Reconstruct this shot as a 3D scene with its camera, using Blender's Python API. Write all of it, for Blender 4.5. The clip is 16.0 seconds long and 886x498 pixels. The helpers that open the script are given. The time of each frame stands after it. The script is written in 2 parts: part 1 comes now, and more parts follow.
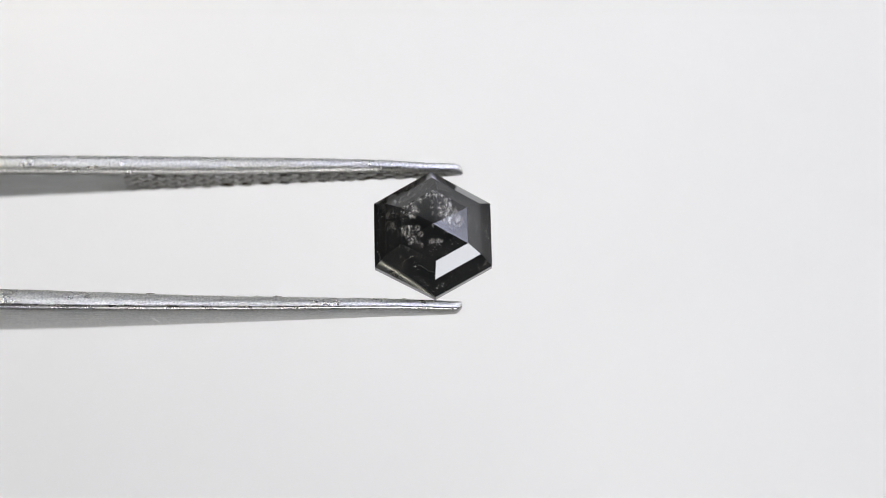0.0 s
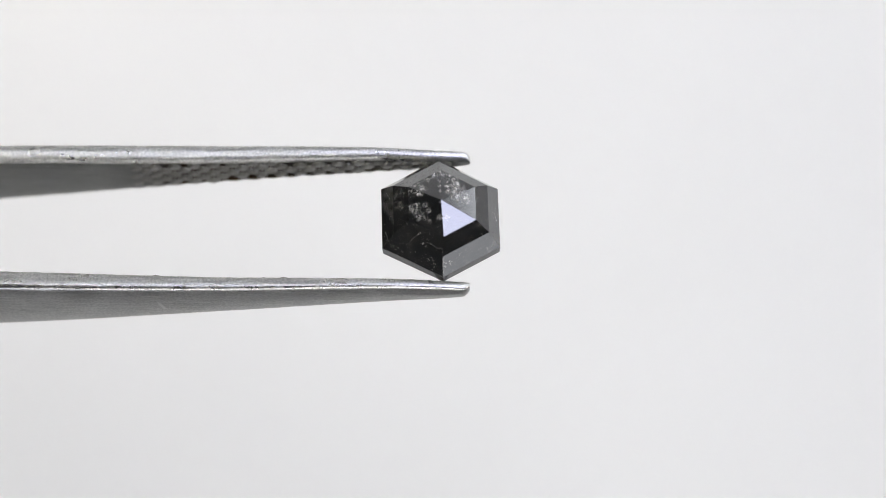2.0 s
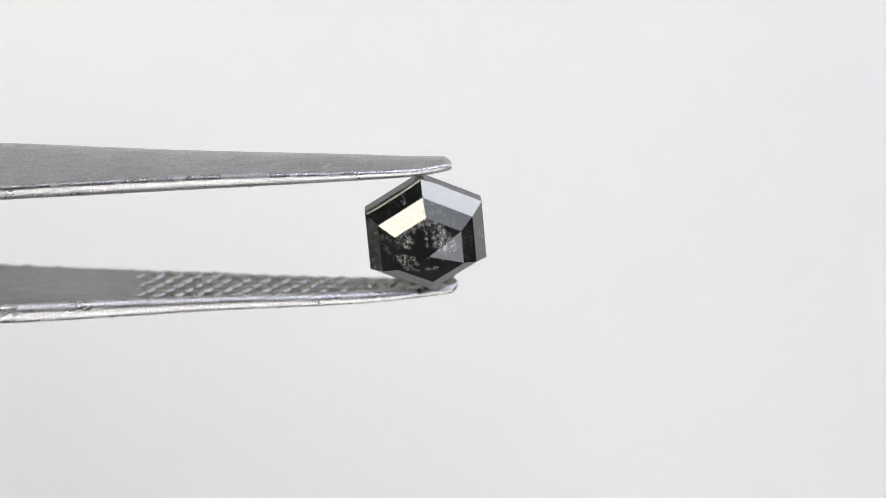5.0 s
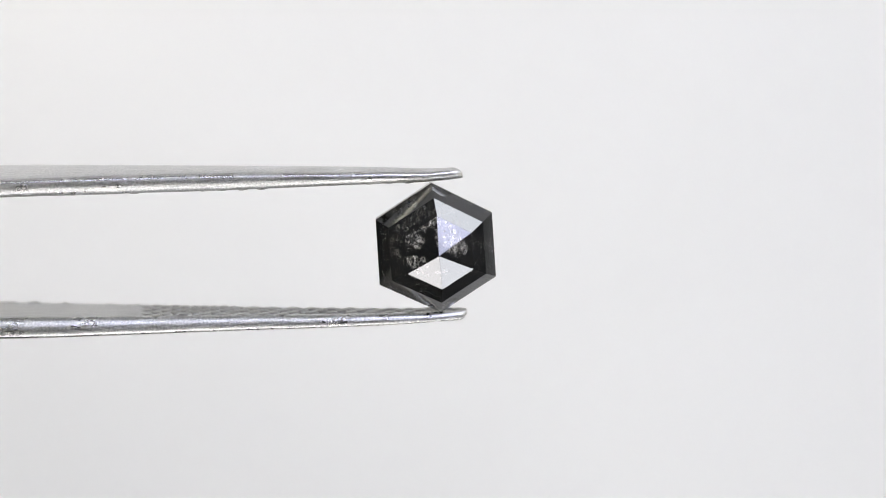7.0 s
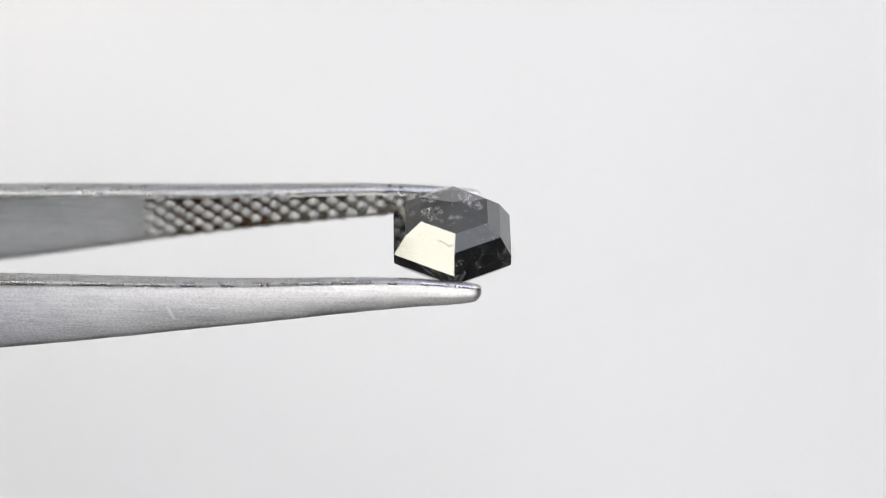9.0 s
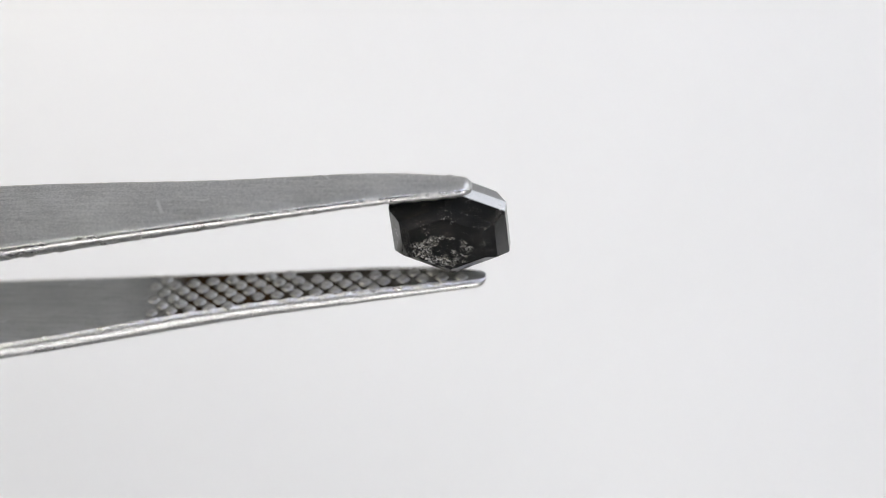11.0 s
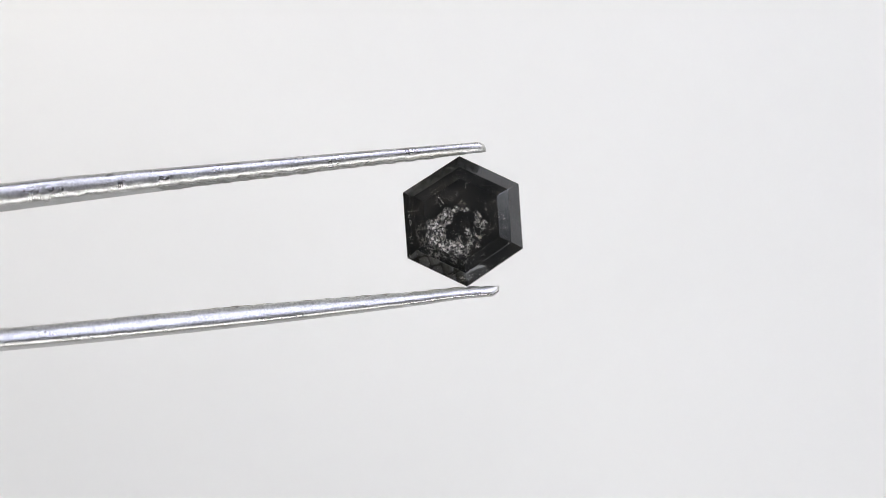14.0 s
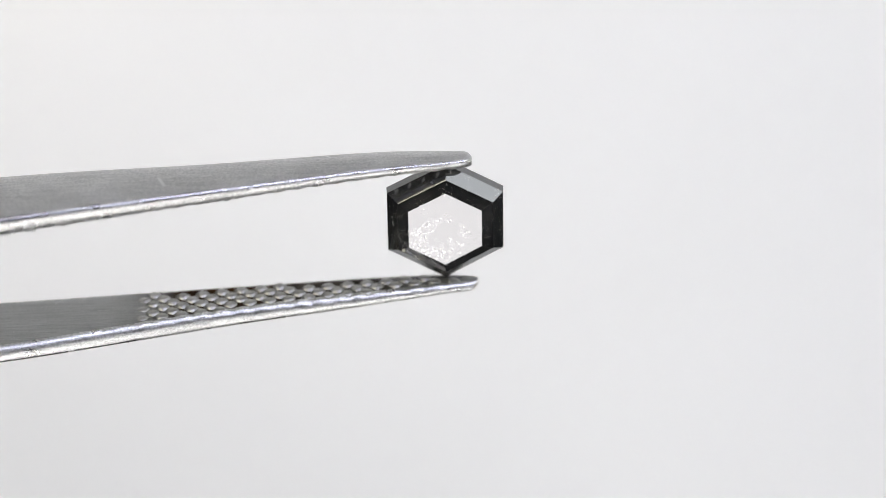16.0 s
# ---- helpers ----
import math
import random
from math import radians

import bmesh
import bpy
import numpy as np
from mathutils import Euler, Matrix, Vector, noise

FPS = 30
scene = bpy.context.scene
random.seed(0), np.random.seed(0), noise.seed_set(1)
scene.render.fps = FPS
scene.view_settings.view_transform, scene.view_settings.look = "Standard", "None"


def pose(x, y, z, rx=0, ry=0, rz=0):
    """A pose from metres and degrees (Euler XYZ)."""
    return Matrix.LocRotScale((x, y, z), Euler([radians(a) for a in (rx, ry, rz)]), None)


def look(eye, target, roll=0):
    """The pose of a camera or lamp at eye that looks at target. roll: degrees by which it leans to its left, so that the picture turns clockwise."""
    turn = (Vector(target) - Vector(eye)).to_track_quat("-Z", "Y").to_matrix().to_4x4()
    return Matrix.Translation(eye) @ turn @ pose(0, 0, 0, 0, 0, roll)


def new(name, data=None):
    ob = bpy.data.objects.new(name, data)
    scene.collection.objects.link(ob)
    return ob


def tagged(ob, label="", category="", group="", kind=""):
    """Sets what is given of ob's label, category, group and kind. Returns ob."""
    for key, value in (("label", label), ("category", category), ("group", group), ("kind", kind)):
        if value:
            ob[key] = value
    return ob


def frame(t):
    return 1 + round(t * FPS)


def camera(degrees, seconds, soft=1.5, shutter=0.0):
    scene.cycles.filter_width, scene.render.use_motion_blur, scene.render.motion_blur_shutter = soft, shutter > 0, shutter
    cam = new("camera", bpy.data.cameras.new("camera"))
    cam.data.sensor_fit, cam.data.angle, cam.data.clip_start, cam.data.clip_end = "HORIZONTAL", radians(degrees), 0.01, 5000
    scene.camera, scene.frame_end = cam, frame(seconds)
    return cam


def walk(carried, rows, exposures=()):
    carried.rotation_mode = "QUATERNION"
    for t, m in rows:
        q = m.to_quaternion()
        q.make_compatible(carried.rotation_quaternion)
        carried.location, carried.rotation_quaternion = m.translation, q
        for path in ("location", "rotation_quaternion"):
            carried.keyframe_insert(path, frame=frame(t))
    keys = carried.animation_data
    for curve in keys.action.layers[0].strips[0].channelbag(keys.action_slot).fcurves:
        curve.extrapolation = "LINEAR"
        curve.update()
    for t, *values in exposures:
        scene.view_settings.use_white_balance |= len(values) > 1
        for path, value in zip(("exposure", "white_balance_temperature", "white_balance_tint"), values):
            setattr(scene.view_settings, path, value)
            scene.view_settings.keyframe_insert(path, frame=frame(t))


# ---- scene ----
MM = 0.001

# ---- camera: a macro lens on a stand, 20 cm from the stone ----
cam = camera(13.0, 16.0, soft=0.8)
EYE = (0.0, -0.1995, 0.0)
walk(cam, [(0.0, look(EYE, (0, 0, 0))), (16.0, look(EYE, (0, 0, 0)))], exposures=[(0.0, 0.0), (16.0, 0.0)])
cam.data.dof.use_dof = True
cam.data.dof.focus_distance = 0.1988
cam.data.dof.aperture_fstop = 17.0

# ---- world: a dim studio ----
world = bpy.data.worlds.new("studio_air")
world.use_nodes = True
world.node_tree.nodes["Background"].inputs[0].default_value = (0.9, 0.95, 1.0, 1)
world.node_tree.nodes["Background"].inputs[1].default_value = 0.02
scene.world = world


# ---- materials ----
def material(name):
    m = bpy.data.materials.new(name)
    m.use_nodes = True
    nt = m.node_tree
    return m, nt, nt.nodes["Principled BSDF"]


def node(nt, kind, **values):
    n = nt.nodes.new(kind)
    for k, v in values.items():
        n.inputs[k].default_value = v
    return n


def ramp(nt, source, stops):
    n = nt.nodes.new("ShaderNodeValToRGB")
    e = n.color_ramp.elements
    while len(e) < len(stops):
        e.new(0.5)
    for el, (pos, col) in zip(e, stops):
        el.position = pos
        el.color = (*col, 1) if len(col) == 3 else col
    nt.links.new(source, n.inputs[0])
    return n.outputs[0]


def coords(nt, scale):
    tc = nt.nodes.new("ShaderNodeTexCoord")
    mp = nt.nodes.new("ShaderNodeMapping")
    mp.inputs["Scale"].default_value = scale
    nt.links.new(tc.outputs["Object"], mp.inputs["Vector"])
    return mp.outputs["Vector"]


def noise_at(nt, scale, detail=4.0, rough=0.55, distortion=0.0):
    n = node(nt, "ShaderNodeTexNoise", Scale=1.0, Detail=detail, Roughness=rough, Distortion=distortion)
    nt.links.new(coords(nt, scale), n.inputs["Vector"])
    return n.outputs["Fac"]


def maths(nt, op, a, b=None, c=None):
    n = nt.nodes.new("ShaderNodeMath")
    n.operation = op
    for i, v in enumerate((a, b, c)):
        if v is None:
            continue
        if isinstance(v, (int, float)):
            n.inputs[i].default_value = v
        else:
            nt.links.new(v, n.inputs[i])
    return n.outputs[0]


def mix_colour(nt, fac, a, b):
    n = nt.nodes.new("ShaderNodeMix")
    n.data_type = "RGBA"
    for sock, v in ((n.inputs[0], fac), (n.inputs[6], a), (n.inputs[7], b)):
        if isinstance(v, (int, float)):
            sock.default_value = v
        elif isinstance(v, tuple):
            sock.default_value = (*v, 1)
        else:
            nt.links.new(v, sock)
    return n.outputs[2]


def bumped(nt, bsdf, height, distance, strength=1.0):
    b = node(nt, "ShaderNodeBump", Strength=strength, Distance=distance)
    nt.links.new(height, b.inputs["Height"])
    nt.links.new(b.outputs["Normal"], bsdf.inputs["Normal"])


def steel(name, base, dark, rough, streak=0.3, pit=0.5, size=9000, depth=0.00003, dirt_shade=0.0, marks=0.6, smear=0.12, cross=0.0):
    """Worn stainless steel: fine drawn lines along the arm, pits, cloudy wear and stray scratches."""
    m, nt, bsdf = material(name)
    bsdf.inputs["Metallic"].default_value = 1.0
    lines = noise_at(nt, (300, 9000, 9000), 3)
    ground = noise_at(nt, (8000, 800, 800), 3)
    cloud = noise_at(nt, (420, 700, 700), 5, 0.65)
    pits = noise_at(nt, (size * 0.8, size, size), 3, 0.62, 0.4)
    grit = noise_at(nt, (size * 2.3, size * 2.6, size * 2.6), 2, 0.6)
    tone = maths(nt, "ADD", maths(nt, "MULTIPLY", lines, streak), maths(nt, "MULTIPLY", pits, pit))
    tone = maths(nt, "MULTIPLY_ADD", cloud, max(0.0, 1 - streak - pit), tone)
    colour = ramp(nt, tone, [(0.36, dark), (0.62, base)])
    # thin stray scratches, most of them along the arm
    for size_xyz, keep in (((120, 420, 420), 0.57), ((330, 150, 150), 0.62)):
        line = node(nt, "ShaderNodeTexVoronoi", Scale=1.0)
        line.feature = "DISTANCE_TO_EDGE"
        nt.links.new(coords(nt, size_xyz), line.inputs["Vector"])
        scratch = ramp(nt, line.outputs["Distance"], [(0.003, (1, 1, 1)), (0.008, (0, 0, 0))])
        some = ramp(nt, noise_at(nt, (500 + size_xyz[0], 700, 700), 3), [(keep, (0, 0, 0)), (keep + 0.05, (1, 1, 1))])
        scratch = maths(nt, "MULTIPLY", maths(nt, "MULTIPLY", scratch, some), marks)
        colour = mix_colour(nt, scratch, colour, (0.92, 0.92, 0.91))
    # a few small dark pocks
    pock = node(nt, "ShaderNodeTexVoronoi", Scale=1.0)
    nt.links.new(coords(nt, (260, 420, 420)), pock.inputs["Vector"])
    spot = ramp(nt, pock.outputs["Distance"], [(0.035, (1, 1, 1)), (0.06, (0, 0, 0))])
    seldom = ramp(nt, noise_at(nt, (700, 700, 700), 2), [(0.52, (0, 0, 0)), (0.56, (1, 1, 1))])
    colour = mix_colour(nt, maths(nt, "MULTIPLY", maths(nt, "MULTIPLY", spot, seldom), 0.75), colour, (0.10, 0.095, 0.09))
    if dirt_shade:
        tc = nt.nodes.new("ShaderNodeTexCoord")
        sx = nt.nodes.new("ShaderNodeSeparateXYZ")
        nt.links.new(tc.outputs["Object"], sx.inputs[0])
        blotch = noise_at(nt, (330, 600, 600), 4, 0.65)
        # wide zone: groove dirt with shade painted in; narrow zone: brown stain
        for middle, half, amount, tint in ((0.0075, 0.0090, 1.4, (0.085, 0.075, 0.06)), (0.0118, 0.0032, 2.0, (0.06, 0.036, 0.018))):
            zone = maths(nt, "ABSOLUTE", maths(nt, "DIVIDE", maths(nt, "ADD", sx.outputs[0], middle), half))
            zone = maths(nt, "MAXIMUM", maths(nt, "SUBTRACT", 1.1, zone), 0.0)
            n = nt.nodes.new("ShaderNodeClamp")
            nt.links.new(maths(nt, "MULTIPLY", zone, maths(nt, "MULTIPLY", blotch, 2.0 * dirt_shade * amount)), n.inputs[0])
            colour = mix_colour(nt, n.outputs[0], colour, tint)
    nt.links.new(colour, bsdf.inputs["Base Color"])
    r = maths(nt, "MULTIPLY_ADD", cloud, smear * 2, rough - smear)
    nt.links.new(r, bsdf.inputs["Roughness"])
    h = maths(nt, "ADD", maths(nt, "MULTIPLY", lines, streak), maths(nt, "ADD", maths(nt, "MULTIPLY", pits, pit * 1.2), maths(nt, "MULTIPLY", grit, pit * 0.35)))
    h = maths(nt, "MULTIPLY_ADD", ground, cross, h)
    bumped(nt, bsdf, h, depth, 0.9)
    return m


def gem_material():
    """Salt-and-pepper diamond: near-black body with pale flecks, clouds and feathers under a polished surface."""
    m, nt, bsdf = material("salt_and_pepper_diamond")
    bsdf.inputs["IOR"].default_value = 2.42
    bsdf.inputs["Roughness"].default_value = 0.015
    tc = nt.nodes.new("ShaderNodeTexCoord")
    # the inclusions lie deep under each facet, square to it, so the pattern breaks at the facet edges
    geo = nt.nodes.new("ShaderNodeNewGeometry")
    turn = nt.nodes.new("ShaderNodeVectorTransform")
    turn.vector_type, turn.convert_from, turn.convert_to = "NORMAL", "WORLD", "OBJECT"
    nt.links.new(geo.outputs["True Normal"], turn.inputs[0])
    inward = nt.nodes.new("ShaderNodeVectorMath")
    inward.operation = "MULTIPLY_ADD"
    nt.links.new(turn.outputs[0], inward.inputs[0])
    inward.inputs[1].default_value = (-0.0011, -0.0011, -0.0011)
    nt.links.new(tc.outputs["Object"], inward.inputs[2])
    deep_at = inward.outputs[0]

    def deep_noise(scale, detail, rough, distortion=0.0):
        n = node(nt, "ShaderNodeTexNoise", Scale=1.0, Detail=detail, Roughness=rough, Distortion=distortion)
        mp = nt.nodes.new("ShaderNodeMapping")
        mp.inputs["Scale"].default_value = scale
        nt.links.new(deep_at, mp.inputs["Vector"])
        nt.links.new(mp.outputs["Vector"], n.inputs["Vector"])
        return n.outputs["Fac"]

    sx = nt.nodes.new("ShaderNodeSeparateXYZ")
    nt.links.new(deep_at, sx.inputs[0])
    # a broken ring of pale inclusions, open towards the lower side
    dx = maths(nt, "DIVIDE", maths(nt, "ADD", sx.outputs[0], 0.0002), 0.00110)
    dz = maths(nt, "DIVIDE", maths(nt, "SUBTRACT", sx.outputs[2], 0.00030), 0.00105)
    dist = maths(nt, "SQRT", maths(nt, "ADD", maths(nt, "MULTIPLY", dx, dx), maths(nt, "MULTIPLY", dz, dz)))
    ring = maths(nt, "ABSOLUTE", maths(nt, "SUBTRACT", maths(nt, "MULTIPLY_ADD", deep_noise((800, 800, 800), 5, 0.65), 2.0, dist), 1.95))
    patch = deep_noise((1300, 1300, 1300), 4, 0.65)
    zone = maths(nt, "SUBTRACT", maths(nt, "MULTIPLY_ADD", patch, 3.6, -0.85), maths(nt, "MULTIPLY", ring, 2.6))
    open_side = maths(nt, "MINIMUM", maths(nt, "MULTIPLY_ADD", sx.outputs[2], 1100.0, 0.05), 0.3)
    left = maths(nt, "MINIMUM", maths(nt, "MULTIPLY", sx.outputs[0], -300.0), 0.3)
    zone = maths(nt, "ADD", maths(nt, "ADD", zone, open_side), left)
    c1 = nt.nodes.new("ShaderNodeClamp")
    nt.links.new(zone, c1.inputs[0])
    # steep facets look past the cloud
    ny = nt.nodes.new("ShaderNodeSeparateXYZ")
    nt.links.new(turn.outputs[0], ny.inputs[0])
    window = ramp(nt, maths(nt, "ABSOLUTE", ny.outputs[1]), [(0.62, (0, 0, 0)), (0.74, (0.18, 0.18, 0.18)), (0.90, (0.2, 0.2, 0.2)), (0.94, (1, 1, 1))])
    fine = ramp(nt, deep_noise((9500, 6000, 6500), 6, 0.8, 0.9), [(0.495, (0, 0, 0)), (0.54, (1, 1, 1))])
    broad = ramp(nt, deep_noise((2600, 2600, 2600), 5, 0.72), [(0.40, (0, 0, 0)), (0.56, (1, 1, 1))])
    haze = maths(nt, "MULTIPLY_ADD", deep_noise((5200, 5200, 5200), 4, 0.7), 0.30, -0.06)
    fleck = maths(nt, "MULTIPLY", maths(nt, "MAXIMUM", fine, haze), broad)
    cloud = maths(nt, "MULTIPLY", maths(nt, "MULTIPLY", c1.outputs[0], window), fleck)
    # scattered single grains, thicker near some edges
    grain = ramp(nt, noise_at(nt, (12000, 12000, 12000), 3, 0.7), [(0.635, (0, 0, 0)), (0.66, (1, 1, 1))])
    rare = ramp(nt, noise_at(nt, (1100, 1100, 1100), 3), [(0.47, (0, 0, 0)), (0.62, (1, 1, 1))])
    grain = maths(nt, "MULTIPLY", maths(nt, "MULTIPLY", grain, rare), 0.85)
    # a few short hair-fine feathers
    edge = node(nt, "ShaderNodeTexVoronoi", Scale=1.0, Randomness=1.0)
    edge.feature = "DISTANCE_TO_EDGE"
    wob = node(nt, "ShaderNodeTexNoise", Scale=2600.0, Detail=3.0)
    nt.links.new(tc.outputs["Object"], wob.inputs["Vector"])
    bend = node(nt, "ShaderNodeMix")
    bend.data_type = "VECTOR"
    bend.inputs[0].default_value = 0.2
    nt.links.new(coords(nt, (520, 520, 520)), bend.inputs[4])
    nt.links.new(wob.outputs["Color"], bend.inputs[5])
    nt.links.new(bend.outputs[1], edge.inputs["Vector"])
    hair = ramp(nt, edge.outputs["Distance"], [(0.003, (1, 1, 1)), (0.008, (0, 0, 0))])
    some = ramp(nt, noise_at(nt, (1500, 1500, 1500), 2), [(0.63, (0, 0, 0)), (0.68, (1, 1, 1))])
    hair = maths(nt, "MULTIPLY", maths(nt, "MULTIPLY", hair, some), 0.5)
    pale = maths(nt, "MAXIMUM", maths(nt, "MAXIMUM", cloud, grain), hair)
    body = ramp(nt, deep_noise((1500, 1500, 1500), 7, 0.74), [(0.36, (0.006, 0.0066, 0.0068)), (0.50, (0.016, 0.0165, 0.016)), (0.60, (0.045, 0.042, 0.038)), (0.70, (0.11, 0.10, 0.088))])
    speck = ramp(nt, deep_noise((4200, 4200, 4200), 5, 0.75), [(0.46, (0.76, 0.75, 0.72)), (0.62, (0.60, 0.565, 0.50))])
    nt.links.new(mix_colour(nt, pale, body, speck), bsdf.inputs["Base Color"])
    bumped(nt, bsdf, noise_at(nt, (1500, 1500, 1500), 1), 0.000002, 0.12)
    return m


def glowing(name, colour, strength):
    m, nt, bsdf = material(name)
    nt.nodes.remove(bsdf)
    e = node(nt, "ShaderNodeEmission", Color=(*colour, 1), Strength=strength)
    nt.links.new(e.outputs[0], nt.nodes["Material Output"].inputs[0])
    return m


def plain(name, colour, rough, grain=(300, 300, 300), spread=0.12, relief=0.0):
    m, nt, bsdf = material(name)
    c = ramp(nt, noise_at(nt, grain, 4), [(0.3, tuple(v * (1 - spread) for v in colour)), (0.7, colour)])
    nt.links.new(c, bsdf.inputs["Base Color"])
    bsdf.inputs["Roughness"].default_value = rough
    if relief:
        bumped(nt, bsdf, noise_at(nt, tuple(g * 4 for g in grain), 3), relief, 0.5)
    return m


# base tone set by face: side and crest brighter, inner faces and pads darker
STEEL = steel("satin_steel", (0.86, 0.855, 0.84), (0.52, 0.517, 0.51), 0.38, 0.25, 0.5, 10500, 0.000024, 0.0, 0.8, 0.13, 0.3)
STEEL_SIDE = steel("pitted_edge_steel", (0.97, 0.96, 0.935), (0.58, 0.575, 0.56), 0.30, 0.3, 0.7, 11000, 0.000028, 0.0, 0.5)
STEEL_CREST = steel("smooth_edge_steel", (0.95, 0.935, 0.905), (0.62, 0.615, 0.60), 0.27, 0.35, 0.55, 11000, 0.000014, 0.0, 0.5)
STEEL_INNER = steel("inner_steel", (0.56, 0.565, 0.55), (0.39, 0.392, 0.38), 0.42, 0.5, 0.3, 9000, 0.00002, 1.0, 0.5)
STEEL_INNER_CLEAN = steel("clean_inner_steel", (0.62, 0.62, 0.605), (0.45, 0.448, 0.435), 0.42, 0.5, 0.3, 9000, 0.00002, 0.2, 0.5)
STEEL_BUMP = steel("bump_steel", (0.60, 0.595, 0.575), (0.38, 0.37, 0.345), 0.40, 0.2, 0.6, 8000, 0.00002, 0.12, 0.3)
GEM = gem_material()
FEATHER = plain("pale_feather", (0.78, 0.76, 0.72), 0.35, (9000, 9000, 9000), 0.3)
SCRATCH = plain("dark_scratch", (0.05, 0.05, 0.05), 0.6, (9000, 9000, 9000), 0.3)
HOUSING = plain("black_housing", (0.02, 0.02, 0.022), 0.5)
CLOTH = plain("grey_wall", (0.22, 0.22, 0.225), 0.9, (8, 8, 8), 0.3)
WHITE_BOARD = plain("white_foam_board", (0.8, 0.8, 0.8), 0.8, (90, 90, 90), 0.03)


# ---- building ----
def part(name, bm, mat, parent=None, label="", sharp=35):
    me = bpy.data.meshes.new(name)
    bmesh.ops.recalc_face_normals(bm, faces=bm.faces[:])
    bm.to_mesh(me)
    bm.free()
    if sharp:
        for poly in me.polygons:
            poly.use_smooth = True
        me.set_sharp_from_angle(angle=radians(sharp))
    for one in (mat if isinstance(mat, (list, tuple)) else [mat]):
        me.materials.append(one)
    ob = new(name, me)
    ob.parent = parent
    return tagged(ob, label)


def box_bm(bm, sx, sy, sz, at=(0, 0, 0), bevel=0.0):
    made = bmesh.ops.create_cube(bm, size=1.0, matrix=Matrix.Translation(at) @ Matrix.Diagonal((sx, sy, sz, 1)))
    if bevel:
        edges = {e for v in made["verts"] for e in v.link_edges}
        bmesh.ops.bevel(bm, geom=list(edges), offset=bevel, segments=2, affect="EDGES")
    return bm


def blend(x, table):
    """Smooth value at x from rows of (x, value), in order of x."""
    if x <= table[0][0]:
        return table[0][1]
    if x >= table[-1][0]:
        return table[-1][1]
    slopes = [(b[1] - a[1]) / (b[0] - a[0]) for a, b in zip(table, table[1:])]
    k = max(i for i in range(len(slopes)) if table[i][0] <= x)
    (x0, v0), (x1, v1) = table[k], table[k + 1]
    m0 = slopes[k] if k == 0 else (slopes[k - 1] + slopes[k]) / 2
    m1 = slopes[k] if k == len(slopes) - 1 else (slopes[k] + slopes[k + 1]) / 2
    h = x1 - x0
    t = (x - x0) / h
    return v0 * (2 * t ** 3 - 3 * t ** 2 + 1) + h * m0 * (t ** 3 - 2 * t ** 2 + t) + v1 * (3 * t ** 2 - 2 * t ** 3) + h * m1 * (t ** 3 - t ** 2)


# ---- the studio round the stone ----
def studio():
    w, d, h = 1.6, 1.6, 1.5
    t = 0.05
    for name, size, at in (("wall_north", (2 * w, t, h), (0, d, h / 2 - 0.5)), ("wall_south", (2 * w, t, h), (0, -d, h / 2 - 0.5)),
                           ("wall_east", (t, 2 * d - t, h), (w, 0, h / 2 - 0.5)), ("wall_west", (t, 2 * d - t, h), (-w, 0, h / 2 - 0.5)),
                           ("ceiling", (2 * w + t, 2 * d + t, t), (0, 0, h - 0.5 + t / 2)), ("floor", (2 * w + t, 2 * d + t, t), (0, 0, -0.5 - t / 2))):
        tagged(part(name, box_bm(bmesh.new(), *size, at), CLOTH, None, "plain dim grey studio surface", 0), kind="structure")
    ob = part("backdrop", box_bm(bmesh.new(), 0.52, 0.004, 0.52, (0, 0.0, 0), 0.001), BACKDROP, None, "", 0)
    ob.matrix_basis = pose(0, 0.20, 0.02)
    tagged(ob, "smooth white backdrop with an added glow, painted dimmer at lower left and right", kind="structure")


FLOOR = -0.5


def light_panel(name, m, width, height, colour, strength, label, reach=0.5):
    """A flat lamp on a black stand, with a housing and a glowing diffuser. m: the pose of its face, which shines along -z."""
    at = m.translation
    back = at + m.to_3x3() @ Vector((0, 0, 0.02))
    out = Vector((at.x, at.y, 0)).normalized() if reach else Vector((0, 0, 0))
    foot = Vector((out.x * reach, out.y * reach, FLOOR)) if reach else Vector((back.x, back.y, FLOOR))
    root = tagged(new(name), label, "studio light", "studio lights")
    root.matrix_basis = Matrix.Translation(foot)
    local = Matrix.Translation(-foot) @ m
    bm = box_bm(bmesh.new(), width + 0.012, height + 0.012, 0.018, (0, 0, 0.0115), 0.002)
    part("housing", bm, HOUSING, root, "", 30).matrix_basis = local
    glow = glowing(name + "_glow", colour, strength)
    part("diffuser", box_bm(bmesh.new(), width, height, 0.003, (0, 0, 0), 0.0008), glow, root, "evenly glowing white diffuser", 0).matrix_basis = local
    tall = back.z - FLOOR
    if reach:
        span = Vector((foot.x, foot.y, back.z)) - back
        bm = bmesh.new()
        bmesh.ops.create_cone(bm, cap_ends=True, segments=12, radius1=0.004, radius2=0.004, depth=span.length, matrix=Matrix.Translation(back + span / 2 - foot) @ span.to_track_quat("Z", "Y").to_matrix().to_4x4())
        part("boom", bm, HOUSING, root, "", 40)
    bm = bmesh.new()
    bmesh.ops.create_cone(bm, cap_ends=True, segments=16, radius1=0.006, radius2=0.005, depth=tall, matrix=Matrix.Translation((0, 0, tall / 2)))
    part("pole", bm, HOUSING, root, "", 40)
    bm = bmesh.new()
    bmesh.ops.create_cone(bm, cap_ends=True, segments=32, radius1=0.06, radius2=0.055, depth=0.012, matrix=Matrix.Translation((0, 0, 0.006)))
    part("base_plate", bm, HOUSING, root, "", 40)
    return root


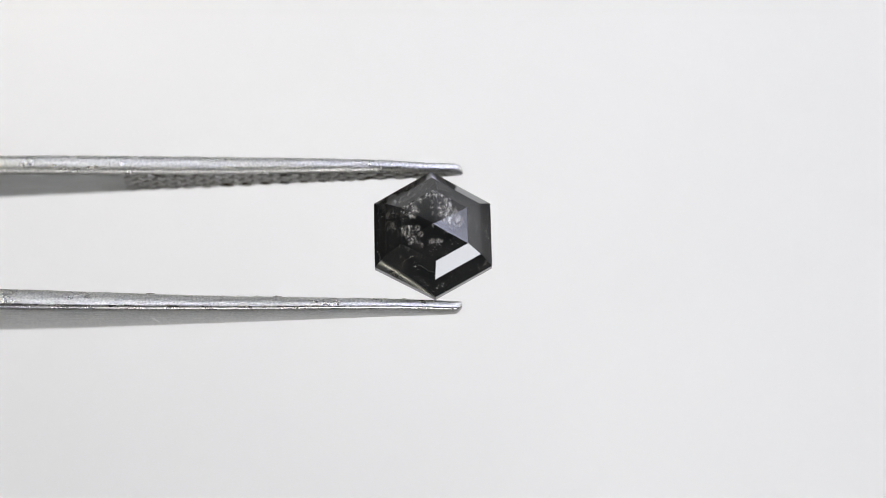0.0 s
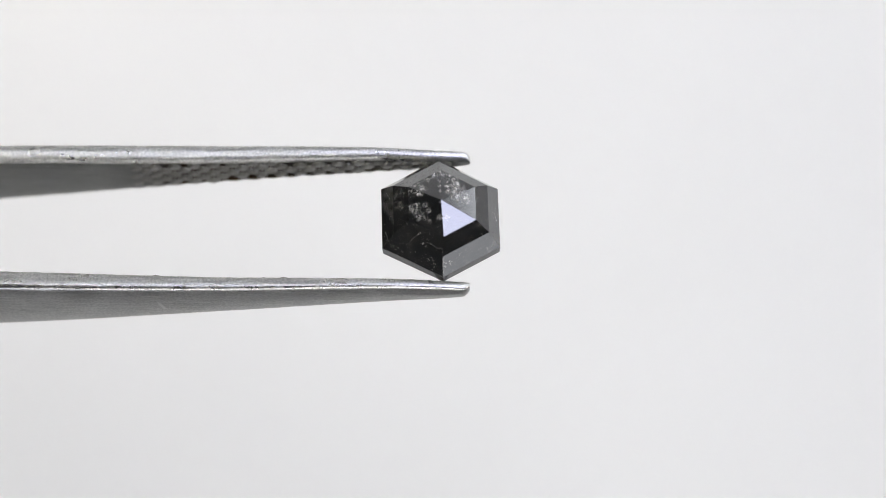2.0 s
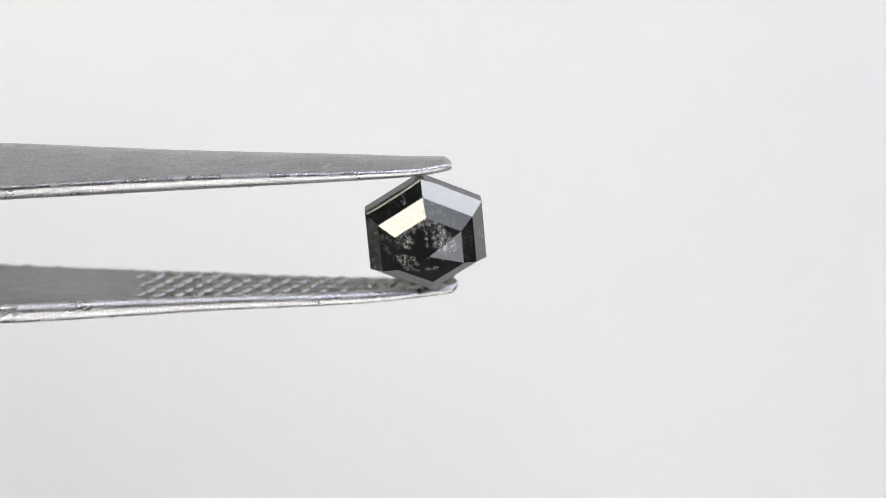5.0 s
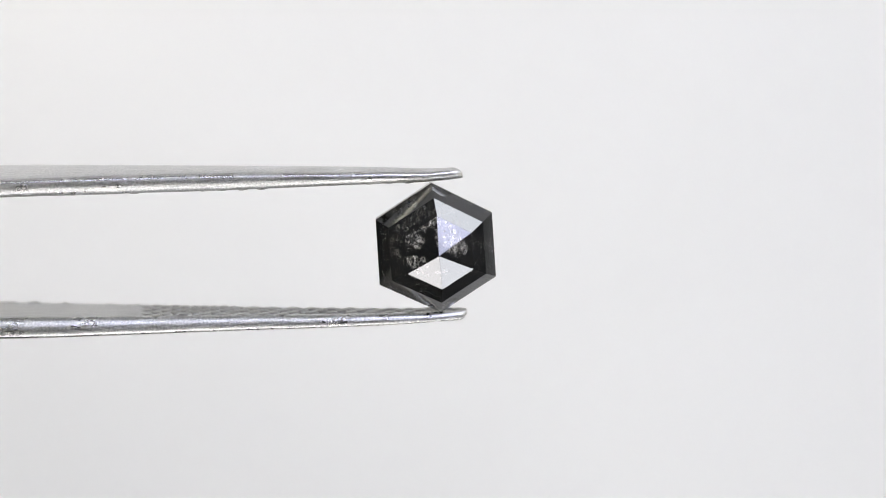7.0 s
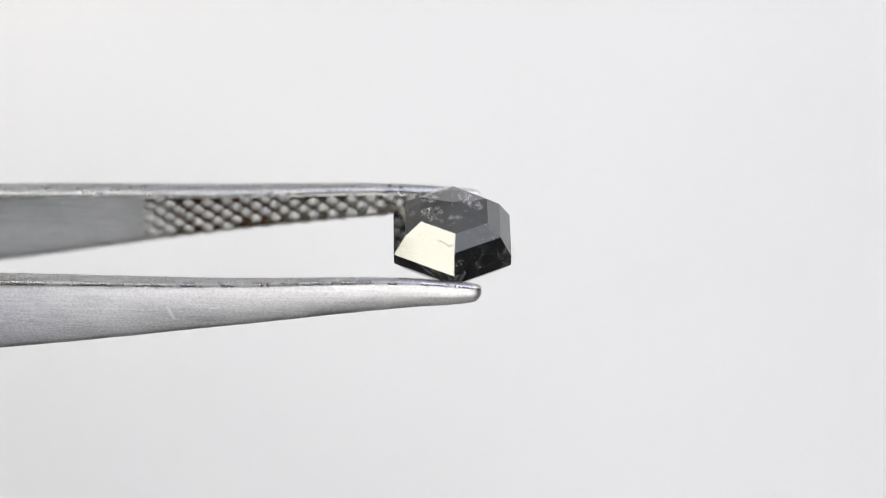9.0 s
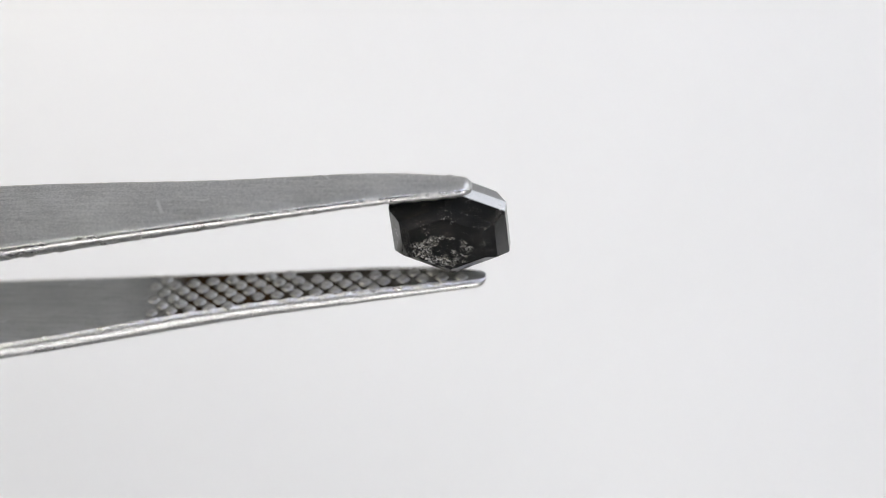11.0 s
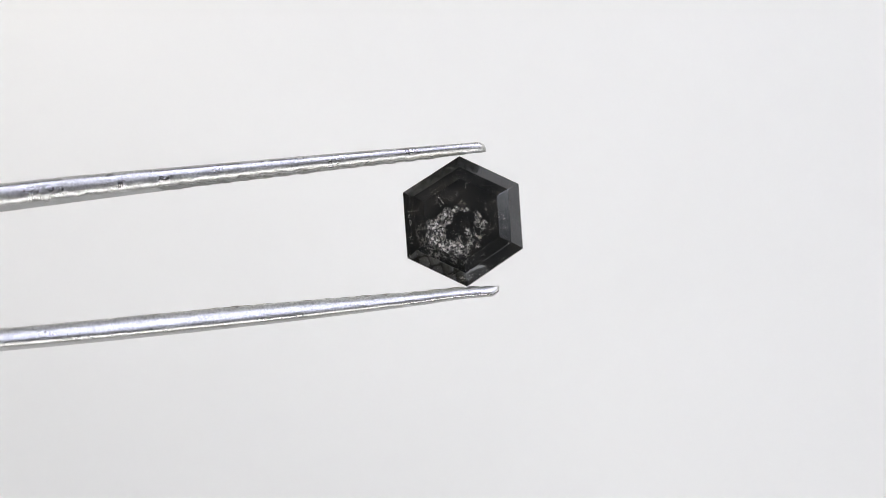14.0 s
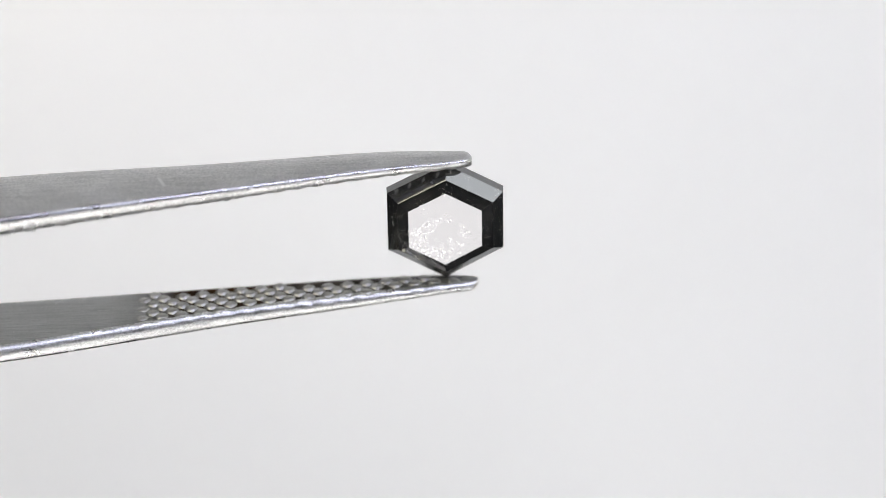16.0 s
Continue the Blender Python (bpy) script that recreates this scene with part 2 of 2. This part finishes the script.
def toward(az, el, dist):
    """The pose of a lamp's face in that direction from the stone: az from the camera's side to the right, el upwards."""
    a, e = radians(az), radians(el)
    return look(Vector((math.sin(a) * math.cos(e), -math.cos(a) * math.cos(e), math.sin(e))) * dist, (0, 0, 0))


def sheet(name, sx, sy, sz, m, label):
    """A white foam board, as in a home-made light tent."""
    ob = part(name, box_bm(bmesh.new(), sx, sy, sz, (0, 0, 0), 0.001), WHITE_BOARD, None, "", 0)
    ob.matrix_basis = m
    return tagged(ob, label, "reflector board", "white boards", "structure")


def backdrop_material():
    m, nt, bsdf = material("glowing_backdrop")
    c = ramp(nt, noise_at(nt, (60, 60, 60), 3), [(0.3, (0.80, 0.80, 0.80)), (0.7, (0.83, 0.83, 0.83))])
    nt.links.new(c, bsdf.inputs["Base Color"])
    bsdf.inputs["Roughness"].default_value = 0.7
    # glow added to the white sheet, which is no lamp
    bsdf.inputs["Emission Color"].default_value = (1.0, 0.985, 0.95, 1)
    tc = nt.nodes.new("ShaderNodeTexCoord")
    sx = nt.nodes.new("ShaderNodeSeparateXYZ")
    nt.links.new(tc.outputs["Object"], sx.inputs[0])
    # falloff painted into the glow: dimmer to the lower left and the right
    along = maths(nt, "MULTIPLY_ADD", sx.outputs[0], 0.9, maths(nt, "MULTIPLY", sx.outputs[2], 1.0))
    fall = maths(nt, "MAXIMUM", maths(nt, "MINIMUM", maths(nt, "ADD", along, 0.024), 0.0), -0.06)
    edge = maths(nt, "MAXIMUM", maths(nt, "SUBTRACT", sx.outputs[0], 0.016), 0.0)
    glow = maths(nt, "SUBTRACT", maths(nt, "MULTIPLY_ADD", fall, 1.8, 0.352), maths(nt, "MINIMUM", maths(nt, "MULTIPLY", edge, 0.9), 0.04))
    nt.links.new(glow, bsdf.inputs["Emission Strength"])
    return m


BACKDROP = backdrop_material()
studio()
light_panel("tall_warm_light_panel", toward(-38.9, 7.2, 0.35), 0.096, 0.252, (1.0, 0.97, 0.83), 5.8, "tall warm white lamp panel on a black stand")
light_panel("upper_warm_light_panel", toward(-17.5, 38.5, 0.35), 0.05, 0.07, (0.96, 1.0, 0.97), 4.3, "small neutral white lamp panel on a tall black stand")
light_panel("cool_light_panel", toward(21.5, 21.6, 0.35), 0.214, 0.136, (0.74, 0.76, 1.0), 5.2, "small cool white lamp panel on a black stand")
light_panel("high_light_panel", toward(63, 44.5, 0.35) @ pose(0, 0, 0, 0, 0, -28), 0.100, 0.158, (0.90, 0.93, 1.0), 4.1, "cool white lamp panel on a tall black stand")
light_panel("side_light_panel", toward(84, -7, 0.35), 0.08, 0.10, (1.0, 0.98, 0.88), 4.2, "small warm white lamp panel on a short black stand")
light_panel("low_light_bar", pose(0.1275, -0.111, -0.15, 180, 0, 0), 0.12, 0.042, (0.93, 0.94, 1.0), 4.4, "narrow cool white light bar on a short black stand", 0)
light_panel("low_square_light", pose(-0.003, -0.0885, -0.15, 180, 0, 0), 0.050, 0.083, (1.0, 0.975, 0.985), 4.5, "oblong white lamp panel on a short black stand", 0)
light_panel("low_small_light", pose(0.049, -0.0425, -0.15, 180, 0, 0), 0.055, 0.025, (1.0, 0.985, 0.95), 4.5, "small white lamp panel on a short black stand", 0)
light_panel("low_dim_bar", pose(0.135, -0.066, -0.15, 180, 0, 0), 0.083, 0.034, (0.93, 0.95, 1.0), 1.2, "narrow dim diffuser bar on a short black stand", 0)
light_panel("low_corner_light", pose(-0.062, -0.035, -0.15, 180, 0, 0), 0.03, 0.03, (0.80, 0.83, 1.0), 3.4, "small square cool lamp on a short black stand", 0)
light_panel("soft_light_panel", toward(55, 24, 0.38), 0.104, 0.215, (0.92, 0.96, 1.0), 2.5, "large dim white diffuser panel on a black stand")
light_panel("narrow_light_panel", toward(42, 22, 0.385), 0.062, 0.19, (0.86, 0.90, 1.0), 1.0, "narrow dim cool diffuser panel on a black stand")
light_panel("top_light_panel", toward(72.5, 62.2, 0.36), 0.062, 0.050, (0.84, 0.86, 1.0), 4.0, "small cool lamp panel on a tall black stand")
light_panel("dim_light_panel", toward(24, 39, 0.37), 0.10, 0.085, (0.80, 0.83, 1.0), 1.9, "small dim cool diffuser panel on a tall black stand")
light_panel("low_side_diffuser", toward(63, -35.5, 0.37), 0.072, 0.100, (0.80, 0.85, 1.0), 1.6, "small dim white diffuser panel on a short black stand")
# added out of view, only to warm the backdrop's upper left
light_panel("background_light", look((-0.105, 0.135, 0.075), (-0.055, 0.20, 0.030)), 0.04, 0.03, (1.0, 0.88, 0.72), 5.5, "small unseen warm lamp added to brighten the backdrop's upper left", 0)
sheet("tent_top", 0.56, 0.34, 0.004, pose(0.0, 0.03, 0.31), "white foam board over the stone")
sheet("tent_side", 0.004, 0.28, 0.29, pose(0.285, 0.055, 0.155), "white foam board standing beside the stone")


# ---- the stone ----
def gemstone():
    """Hexagonal step-cut stone: six-sided point, two crown tiers, a girdle, two tiers behind and a flat table."""
    corners = [(0.021, 3.402), (3.012, 1.593), (2.976, -1.751), (0.004, -3.36), (-3.034, -1.645), (-2.979, 1.761)]
    tiers = [(0.565, 0.057, 0.018, -1.601), (0.806, 0.0, 0.029, -0.956), (1.0, 0.0, 0.0, 0.0), (0.993, 0.007, 0.002, 0.586), (0.81, 0.017, -0.029, 1.202), (0.626, -0.004, -0.024, 1.48)]
    root = tagged(new("gemstone"), "black hexagonal step-cut diamond with pale flecks, between tweezer tips", "gemstone")

    def solid(name, rows, tip, label):
        """One cut zone as a closed piece: a stack of hexagons, ending in a point or a flat."""
        bm = bmesh.new()
        rings = [[bm.verts.new(Vector((x * s + cx, y, z * s + cz)) * MM) for x, z in corners] for s, cx, cz, y in rows]
        for k in range(6):
            j = (k + 1) % 6
            for a, b in zip(rings, rings[1:]):
                bm.faces.new((a[k], b[k], b[j], a[j]))
        if tip:
            point = bm.verts.new(Vector(tip) * MM)
            for k in range(6):
                bm.faces.new((point, rings[0][k], rings[0][(k + 1) % 6]))
        else:
            bm.faces.new(rings[0])
        bm.faces.new(rings[-1])
        bmesh.ops.recalc_face_normals(bm, faces=bm.faces[:])
        border = set(rings[-1]) | (set() if tip else set(rings[0]))
        inner = [e for e in bm.edges if not (e.verts[0] in border and e.verts[1] in border)]
        bmesh.ops.bevel(bm, geom=inner, offset=0.006 * MM, segments=1, affect="EDGES")
        return part(name, bm, GEM, root, label, 0)

    t4, t5 = tiers[4], tiers[5]
    low = tuple(a + (b - a) * 0.9 for a, b in zip(t4, t5))
    crown = solid("crown", tiers[:3], (-0.016, -2.143, -0.042), "six-sided pointed crown with two rows of flat facets")
    solid("girdle", tiers[2:4], None, "narrow straight girdle of six flats")
    pavilion = solid("pavilion", [tiers[3], t4, low], None, "two rows of bevelled facets")
    solid("table", [low, t5], None, "flat polished hexagonal table")

    def on_facet(k, a, b, u, v, lift):
        """A spot on the facet over side k between tiers a and b: u along the side, v from a to b, lift off it."""
        def at(i, row):
            x, z = corners[i % 6]
            return Vector((x * row[0] + row[1], row[3], z * row[0] + row[2])) * MM
        p, q, r, t = at(k, a), at(k + 1, a), at(k, b), at(k + 1, b)
        normal = (q - p).cross(r - p).normalized()
        spot = (p.lerp(q, u)).lerp(r.lerp(t, u), v)
        if normal.dot(spot) < 0:
            normal = -normal
        return spot + normal * lift * MM, (t - r).normalized(), normal

    def flakes(name, parent, k, a, b, spots, label):
        """Pale chips and feathers that reach the surface: small uneven slivers in loose groups."""
        rng = random.Random(name + str(k))
        bm = bmesh.new()
        for u, v, count, spread, size in spots:
            for _ in range(count):
                uu, vv = u + rng.gauss(0, spread), v + rng.gauss(0, spread * 1.6)
                if not (0.02 < uu < 0.98 and 0.05 < vv < 0.95):
                    continue
                spot, along, normal = on_facet(k, a, b, uu, vv, 0.002)
                side = normal.cross(along)
                turn, long, wide = rng.uniform(0, 6.28), size * rng.uniform(0.4, 1.3), size * rng.uniform(0.2, 0.6)
                ring = []
                for i in range(5):
                    w = i * 2 * math.pi / 5
                    x, y = long * math.cos(w) * rng.uniform(0.6, 1.2), wide * math.sin(w) * rng.uniform(0.6, 1.2)
                    ring.append(spot + (along * (x * math.cos(turn) - y * math.sin(turn)) + side * (x * math.sin(turn) + y * math.cos(turn))) * MM)
                top = bm.verts.new(spot + normal * 0.006 * MM)
                rim = [bm.verts.new(p) for p in ring]
                for i in range(5):
                    bm.faces.new((top, rim[i], rim[(i + 1) % 5]))
        return part(name, bm, FEATHER, parent, label, 0)

    c0, c1, c2, g1 = tiers[0], tiers[1], tiers[2], tiers[3]
    flakes("chips", crown, 4, c1, c2, [(0.15, 0.6, 9, 0.05, 0.04), (0.8, 0.5, 10, 0.07, 0.035), (0.45, 0.4, 10, 0.14, 0.025)], "pale chips along the edge")
    flakes("chips", crown, 1, c1, c2, [(0.5, 0.5, 9, 0.05, 0.04), (0.6, 0.75, 8, 0.08, 0.035)], "pale chips along the edge")
    flakes("chips", crown, 2, c1, c2, [(0.94, 0.5, 16, 0.06, 0.035), (0.5, 0.7, 8, 0.2, 0.025)], "pale chips along the edge")
    flakes("chips", crown, 3, c1, c2, [(0.25, 0.5, 10, 0.18, 0.025), (0.9, 0.6, 9, 0.06, 0.035)], "pale chips along the edge")
    flakes("chips", pavilion, 4, g1, t4, [(0.45, 0.5, 12, 0.05, 0.045), (0.25, 0.6, 9, 0.12, 0.03), (0.75, 0.5, 8, 0.10, 0.03)], "white chips in a dark facet")
    flakes("chips", pavilion, 5, g1, t4, [(0.95, 0.5, 12, 0.05, 0.04), (0.5, 0.5, 8, 0.2, 0.025)], "white chips in a dark facet")
    flakes("chips", pavilion, 0, g1, t4, [(0.05, 0.5, 10, 0.05, 0.04)], "white chips in a dark facet")
    flakes("chips", pavilion, 1, g1, t4, [(0.5, 0.5, 16, 0.22, 0.025)], "white chips in a dark facet")
    # a thin dark hooked scratch across one crown facet
    bm = bmesh.new()
    line = [(0.38, 0.70), (0.31, 0.62), (0.24, 0.66), (0.13, 0.74), (0.05, 0.62), (0.02, 0.66)]
    rails = [[bm.verts.new(on_facet(3, c0, c1, u, v + d, 0.003)[0]) for u, v in line] for d in (-0.014, 0.014)]
    for i in range(len(line) - 1):
        bm.faces.new((rails[0][i], rails[0][i + 1], rails[1][i + 1], rails[1][i]))
    part("scratch", bm, SCRATCH, crown, "thin dark hooked scratch", 0)
    return root


# ---- the tweezers ----
# along the arm, in mm: middle of the width, width, thickness, inner face of either arm
MIDDLE = {"upper": [(-120, 14.0), (-60, 7.6), (-23, 3.38), (-11.5, 1.9), (-2.5, 0.91), (0, 0.74), (1.8, 0.66)],
    "lower": [(-120, 14.0), (-60, 7.4), (-23, 3.072), (-11.5, 1.878), (-2.5, 0.849), (0, 0.76), (1.6, 0.68)]}
WIDTH = {"upper": [(-120, 7.0), (-60, 7.6), (-35, 5.966), (-23, 4.816), (-11.5, 2.826), (-2.5, 1.838), (0, 1.4), (1.0, 1.1), (1.8, 0.83)],
    "lower": [(-120, 7.0), (-60, 7.6), (-35, 5.709), (-23, 4.559), (-11.5, 2.884), (-2.5, 1.785), (0, 1.35), (1.0, 1.05), (1.6, 0.8)]}
THICK = {"upper": [(-120, 1.3), (-23, 1.003), (-11.5, 1.011), (-2.5, 0.703), (1.8, 0.5)],
    "lower": [(-120, 1.3), (-23, 1.154), (-11.5, 0.894), (-2.5, 0.672), (1.6, 0.52)]}
INNER = {"upper": [(-120, 6.2), (-60, 5.2), (-23, 4.398), (-11.5, 3.825), (-2.5, 3.51), (0, 3.405), (1.8, 3.45)],
    "lower": [(-120, 6.0), (-60, 1.6), (-23, -1.8), (-11.5, -2.627), (-2.5, -3.212), (0, -3.37), (1.6, -3.48)]}
KNURL = {"upper": (-16.1, 0.9), "lower": (-15.6, 0.9)}
TIP = {"upper": 1.68, "lower": 1.38}


def arm(which, parent):
    up = 1 if which == "upper" else -1
    first_row, last_row = KNURL[which]
    end = TIP[which]
    bm = bmesh.new()
    xs = [-120, -105, -90, -75, -60, -50, -42, -36, -31, -27] + [-24 + 0.25 * i for i in range(102)] + [end - 0.36, end - 0.24, end - 0.14, end - 0.07, end - 0.025, end]
    xs = sorted({round(x, 3) for x in xs if x <= end} | {first_row - 0.02, first_row + 0.3})
    rings, xs_used = [], []
    for x in xs:
        wd, th = blend(x, WIDTH[which]) / 2, blend(x, THICK[which])
        short = max(0.0, x - (end - 0.45)) / 0.45
        wd *= math.sqrt(max(0.0, 1 - 0.80 * short ** 2.4))
        th *= 1 - 0.48 * short ** 2.2
        yc, zi = blend(x, MIDDLE[which]), blend(x, INNER[which])
        sunk = 0.12 if first_row + 0.05 < x < last_row else 0.0
        sunk *= min(1.0, max(0.0, (x - first_row) / 1.2))
        g = min(1.0, wd / 0.8)
        flat = wd - 0.43 * g
        # inner face, bevelled edge, pitted side, smoother crest, then the rounded outer face
        half = [(0.0, sunk), (flat * 0.6, sunk), (flat, sunk), (wd - 0.38 * g, 0.008 + sunk * 0.2), (wd - 0.24 * g, th * 0.055 + sunk * 0.12), (wd - 0.115 * g, th * 0.17), (wd - 0.035 * g, th * 0.36),
                (wd, th * 0.58), (wd - 0.010 * g, th * 0.77), (wd - 0.06 * g, th * 0.89), (wd - 0.16 * g, th * 0.95), (wd - 0.42 * g, th * 0.99), ((wd - 0.42 * g) * 0.5, th * 1.03), (0.0, th * 1.045)]
        # the inner edges are nicked, burred behind the knurling and follow its rows
        ripple = 0.035 * math.cos(2 * math.pi * x) if sunk else 0.0
        burr = 0.15 * min(1.0, max(0.0, (-13.5 - x) / 4)) if up < 0 else 0.0
        nick = [0.022 * noise.noise((x * 2.1, side * 7.0, up * 3.0)) + 0.008 * noise.noise((x * 6.0, side * 5.0, up)) + ripple * (0.5 + 0.5 * side) for side in (1, -1)]
        nick[0] -= burr * max(0.0, noise.noise((x * 1.7, 3.0, 1.0)) + 0.6 * noise.noise((x * 4.5, 9.0, 2.0)))
        loop = [(a, b + (nick[0] if k in (3, 4, 5) else 0)) for k, (a, b) in enumerate(half)]
        loop += [(-a, b + (nick[1] if k in (3, 4) else 0)) for k, (a, b) in reversed(list(enumerate(half))[1:-1])]
        rings.append([bm.verts.new(Vector((x, yc + a, zi + up * b)) * MM) for a, b in loop])
        xs_used.append(x)
    n = len(rings[0])
    for (x, a), b in zip(zip(xs_used, rings), rings[1:]):
        for k in range(n):
            j = (k + 1) % n
            f = bm.faces.new((a[k], b[k], b[j], a[j]))
            row = min(k, n - 1 - k)
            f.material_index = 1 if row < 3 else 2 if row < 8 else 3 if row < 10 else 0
    bm.faces.new(rings[0])
    bm.faces.new(rings[-1])
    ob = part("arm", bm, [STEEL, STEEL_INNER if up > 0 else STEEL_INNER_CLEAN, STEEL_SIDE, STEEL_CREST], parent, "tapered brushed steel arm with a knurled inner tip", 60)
    # the knurling: staggered rows of small raised pads
    mesh = None
    px, py = 1.0, 0.86
    for row in range(-8, 9):
        x = first_row + 0.5 + (0.5 if row % 2 else 0.0)
        while x < last_row + 0.3:
            y = row * py / 2 + 0.1
            yc, wd = blend(x, MIDDLE[which]), blend(x, WIDTH[which]) / 2
            slope = (blend(x + 0.3, MIDDLE[which]) - blend(x - 0.3, MIDDLE[which])) / 0.6
            if -wd + 0.46 < y < wd - 0.44 and x < end - 0.3:
                if mesh is None:
                    b2 = bmesh.new()
                    outline = [(i * math.pi / 4, 0.86 if i % 2 else 1.0) for i in range(8)]
                    lower = [b2.verts.new(Vector((0.405 * math.cos(a) * f, 0.335 * math.sin(a) * f, 0.14)) * MM) for a, f in outline]
                    mid = [b2.verts.new(Vector((0.335 * math.cos(a) * f, 0.275 * math.sin(a) * f, 0.03)) * MM) for a, f in outline]
                    high = [b2.verts.new(Vector((0.27 * math.cos(a) * f, 0.22 * math.sin(a) * f, 0.0)) * MM) for a, f in outline]
                    for p, q in ((lower, mid), (mid, high)):
                        for k in range(8):
                            b2.faces.new((p[k], p[(k + 1) % 8], q[(k + 1) % 8], q[k]))
                    b2.faces.new(high)
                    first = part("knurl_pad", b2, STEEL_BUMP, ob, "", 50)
                    mesh = first.data
                    pad = first
                else:
                    pad = new("knurl_pad", mesh)
                    pad.parent = ob
                zi = blend(x, INNER[which])
                pad.matrix_basis = Matrix.Translation(Vector((x, yc + y, zi)) * MM) @ (Matrix.Identity(4) if up > 0 else pose(0, 0, 0, 180, 0, 0)) @ pose(0, 0, 0, 0, 0, math.degrees(slope) * up)
            x += px
    return ob


def tweezers():
    root = tagged(new("tweezers"), "worn stainless steel tweezers with knurled tips gripping a dark diamond", "tweezers")
    arm("upper", root)
    arm("lower", root)
    bm = box_bm(bmesh.new(), 9 * MM, 6.8 * MM, 2.6 * MM, (-117 * MM, 13.8 * MM, 6.1 * MM), 0.6 * MM)
    part("joint", bm, STEEL, root, "welded steel joint", 30)
    return root


STONE = gemstone()
TWEEZERS = tweezers()

# ---- what moves: the tweezers turn with the stone between their tips ----
TURNS = [
    (0, -0.00052, 0.00006, 0.00073, -16.62, -1.66, 1.72),
    (0.5, -0.00046, -0.00023, 0.00071, -26.23, -1.29, 2.39),
    (1, -0.00027, -0.00039, 0.00117, -34.95, -0.49, 1.72),
    (1.5, -0.00003, -0.00050, 0.00141, -36.71, -0.12, 1.79),
    (2, -0.00013, -0.00056, 0.00158, -26.74, -1.63, 2.17),
    (2.5, 0.00005, -0.00048, 0.00108, -16.37, -2.23, 2.44),
    (3, -0.00055, -0.00066, 0.00095, -5.16, -3.41, 2.53),
    (3.5, -0.00068, -0.00054, 0.00085, 8.25, -4.44, 2.52),
    (4, -0.00089, -0.00048, 0.00094, 18.01, -5.73, 1.52),
    (6.3, -0.00084, 0.00020, 0.00042, 37.69, -7.44, 1.67),
    (6.5, -0.00084, 0.00025, 0.00052, 29.77, -7.12, 2.11),
    (7, -0.00036, 0.00012, 0.00004, 9.90, -5.11, 3.88),
    (7.3, -0.00016, 0.00006, -0.00015, 1.51, -4.23, 3.24),
    (7.5, -0.00008, -0.00002, -0.00013, -5.80, -3.68, 3.33),
    (8, 0.00031, -0.00009, 0.00024, -17.71, -2.92, 3.44),
    (8.5, 0.00032, -0.00024, 0.00084, -37.21, -0.83, 2.55),
    (9, 0.00047, -0.00006, 0.00076, -50.12, 0.27, 2.30),
    (9.3, 0.00049, -0.00002, 0.00084, -62.17, 1.41, 1.78),
    (9.5, 0.00033, 0.00007, 0.00100, -67.35, 2.24, 1.50),
    (9.9, 0.00040, 0.00006, 0.00114, -77.28, 3.46, 0.40),
    (10, 0.00040, 0.00005, 0.00112, -79.39, 2.94, -0.03),
    (10.2, 0.00044, 0.00001, 0.00147, -88.91, 2.58, -1.58),
    (12.3, 0.00025, -0.00065, 0.00123, -168.08, -1.19, -9.35),
    (12.5, 0.00036, -0.00050, 0.00133, -171.00, -1.65, -9.12),
    (13, 0.00041, 0.00002, 0.00089, -186.61, -3.69, -7.29),
    (13.2, 0.00045, 0.00018, 0.00076, -197.20, -4.40, -6.55),
    (13.5, 0.00067, 0.00038, 0.00070, -199.22, -4.62, -5.37),
    (13.6, 0.00076, 0.00046, 0.00082, -196.40, -4.35, -4.90),
    (13.75, 0.00092, 0.00058, 0.00108, -187.20, -3.70, -4.20),
    (14, 0.00105, 0.00074, 0.00142, -182.59, -3.30, -3.27),
    (14.5, 0.00056, 0.00106, 0.00189, -168.02, -1.78, -2.29),
    (15, 0.00043, 0.00104, 0.00188, -161.12, -0.72, -1.58),
    (15.5, 0.00022, 0.00112, 0.00168, -151.70, -0.39, -0.00),
    (16, 0.00012, 0.00106, 0.00176, -148.84, 0.04, 0.03),
]


# the grip gives a little: turn of the tweezers against the stone (time, round their length, tilt)
PLAY = [(0, -0.3, 0.0), (0.5, 0.4, 0.36), (1.0, 0.8, 0.2), (2.0, 1.2, 0.2), (3.0, 2.2, -0.1), (4.0, 2.0, 0.0), (6.5, 1.8, 0.13), (7.5, 1.9, -0.05), (8.5, 2.1, -0.3), (9.5, -0.4, -0.1), (10.0, -1.6, 0.0), (10.2, -1.6, 0.0),
        (12.3, 0.4, 0.3), (12.5, 0.4, 0.33), (13.0, -2.0, 0.36), (13.5, -1.5, -0.45), (14.0, -0.5, 0.1), (14.5, 0.3, 0.0), (15.0, 0.2, -0.12), (16.0, 0.2, -0.3)]


def motions():
    walk(STONE, [(t, pose(*values)) for t, *values in TURNS])
    held = []
    for t, x, y, z, rx, ry, rz in TURNS:
        a, b = max((p for p in PLAY if p[0] <= t), key=lambda p: p[0]), min((p for p in PLAY if p[0] >= t), key=lambda p: p[0])
        f = (t - a[0]) / (b[0] - a[0]) if b[0] > a[0] else 0.0
        held.append((t, pose(x, y, z, rx + a[1] + (b[1] - a[1]) * f, ry + a[2] + (b[2] - a[2]) * f, rz)))
    walk(TWEEZERS, held)


motions()
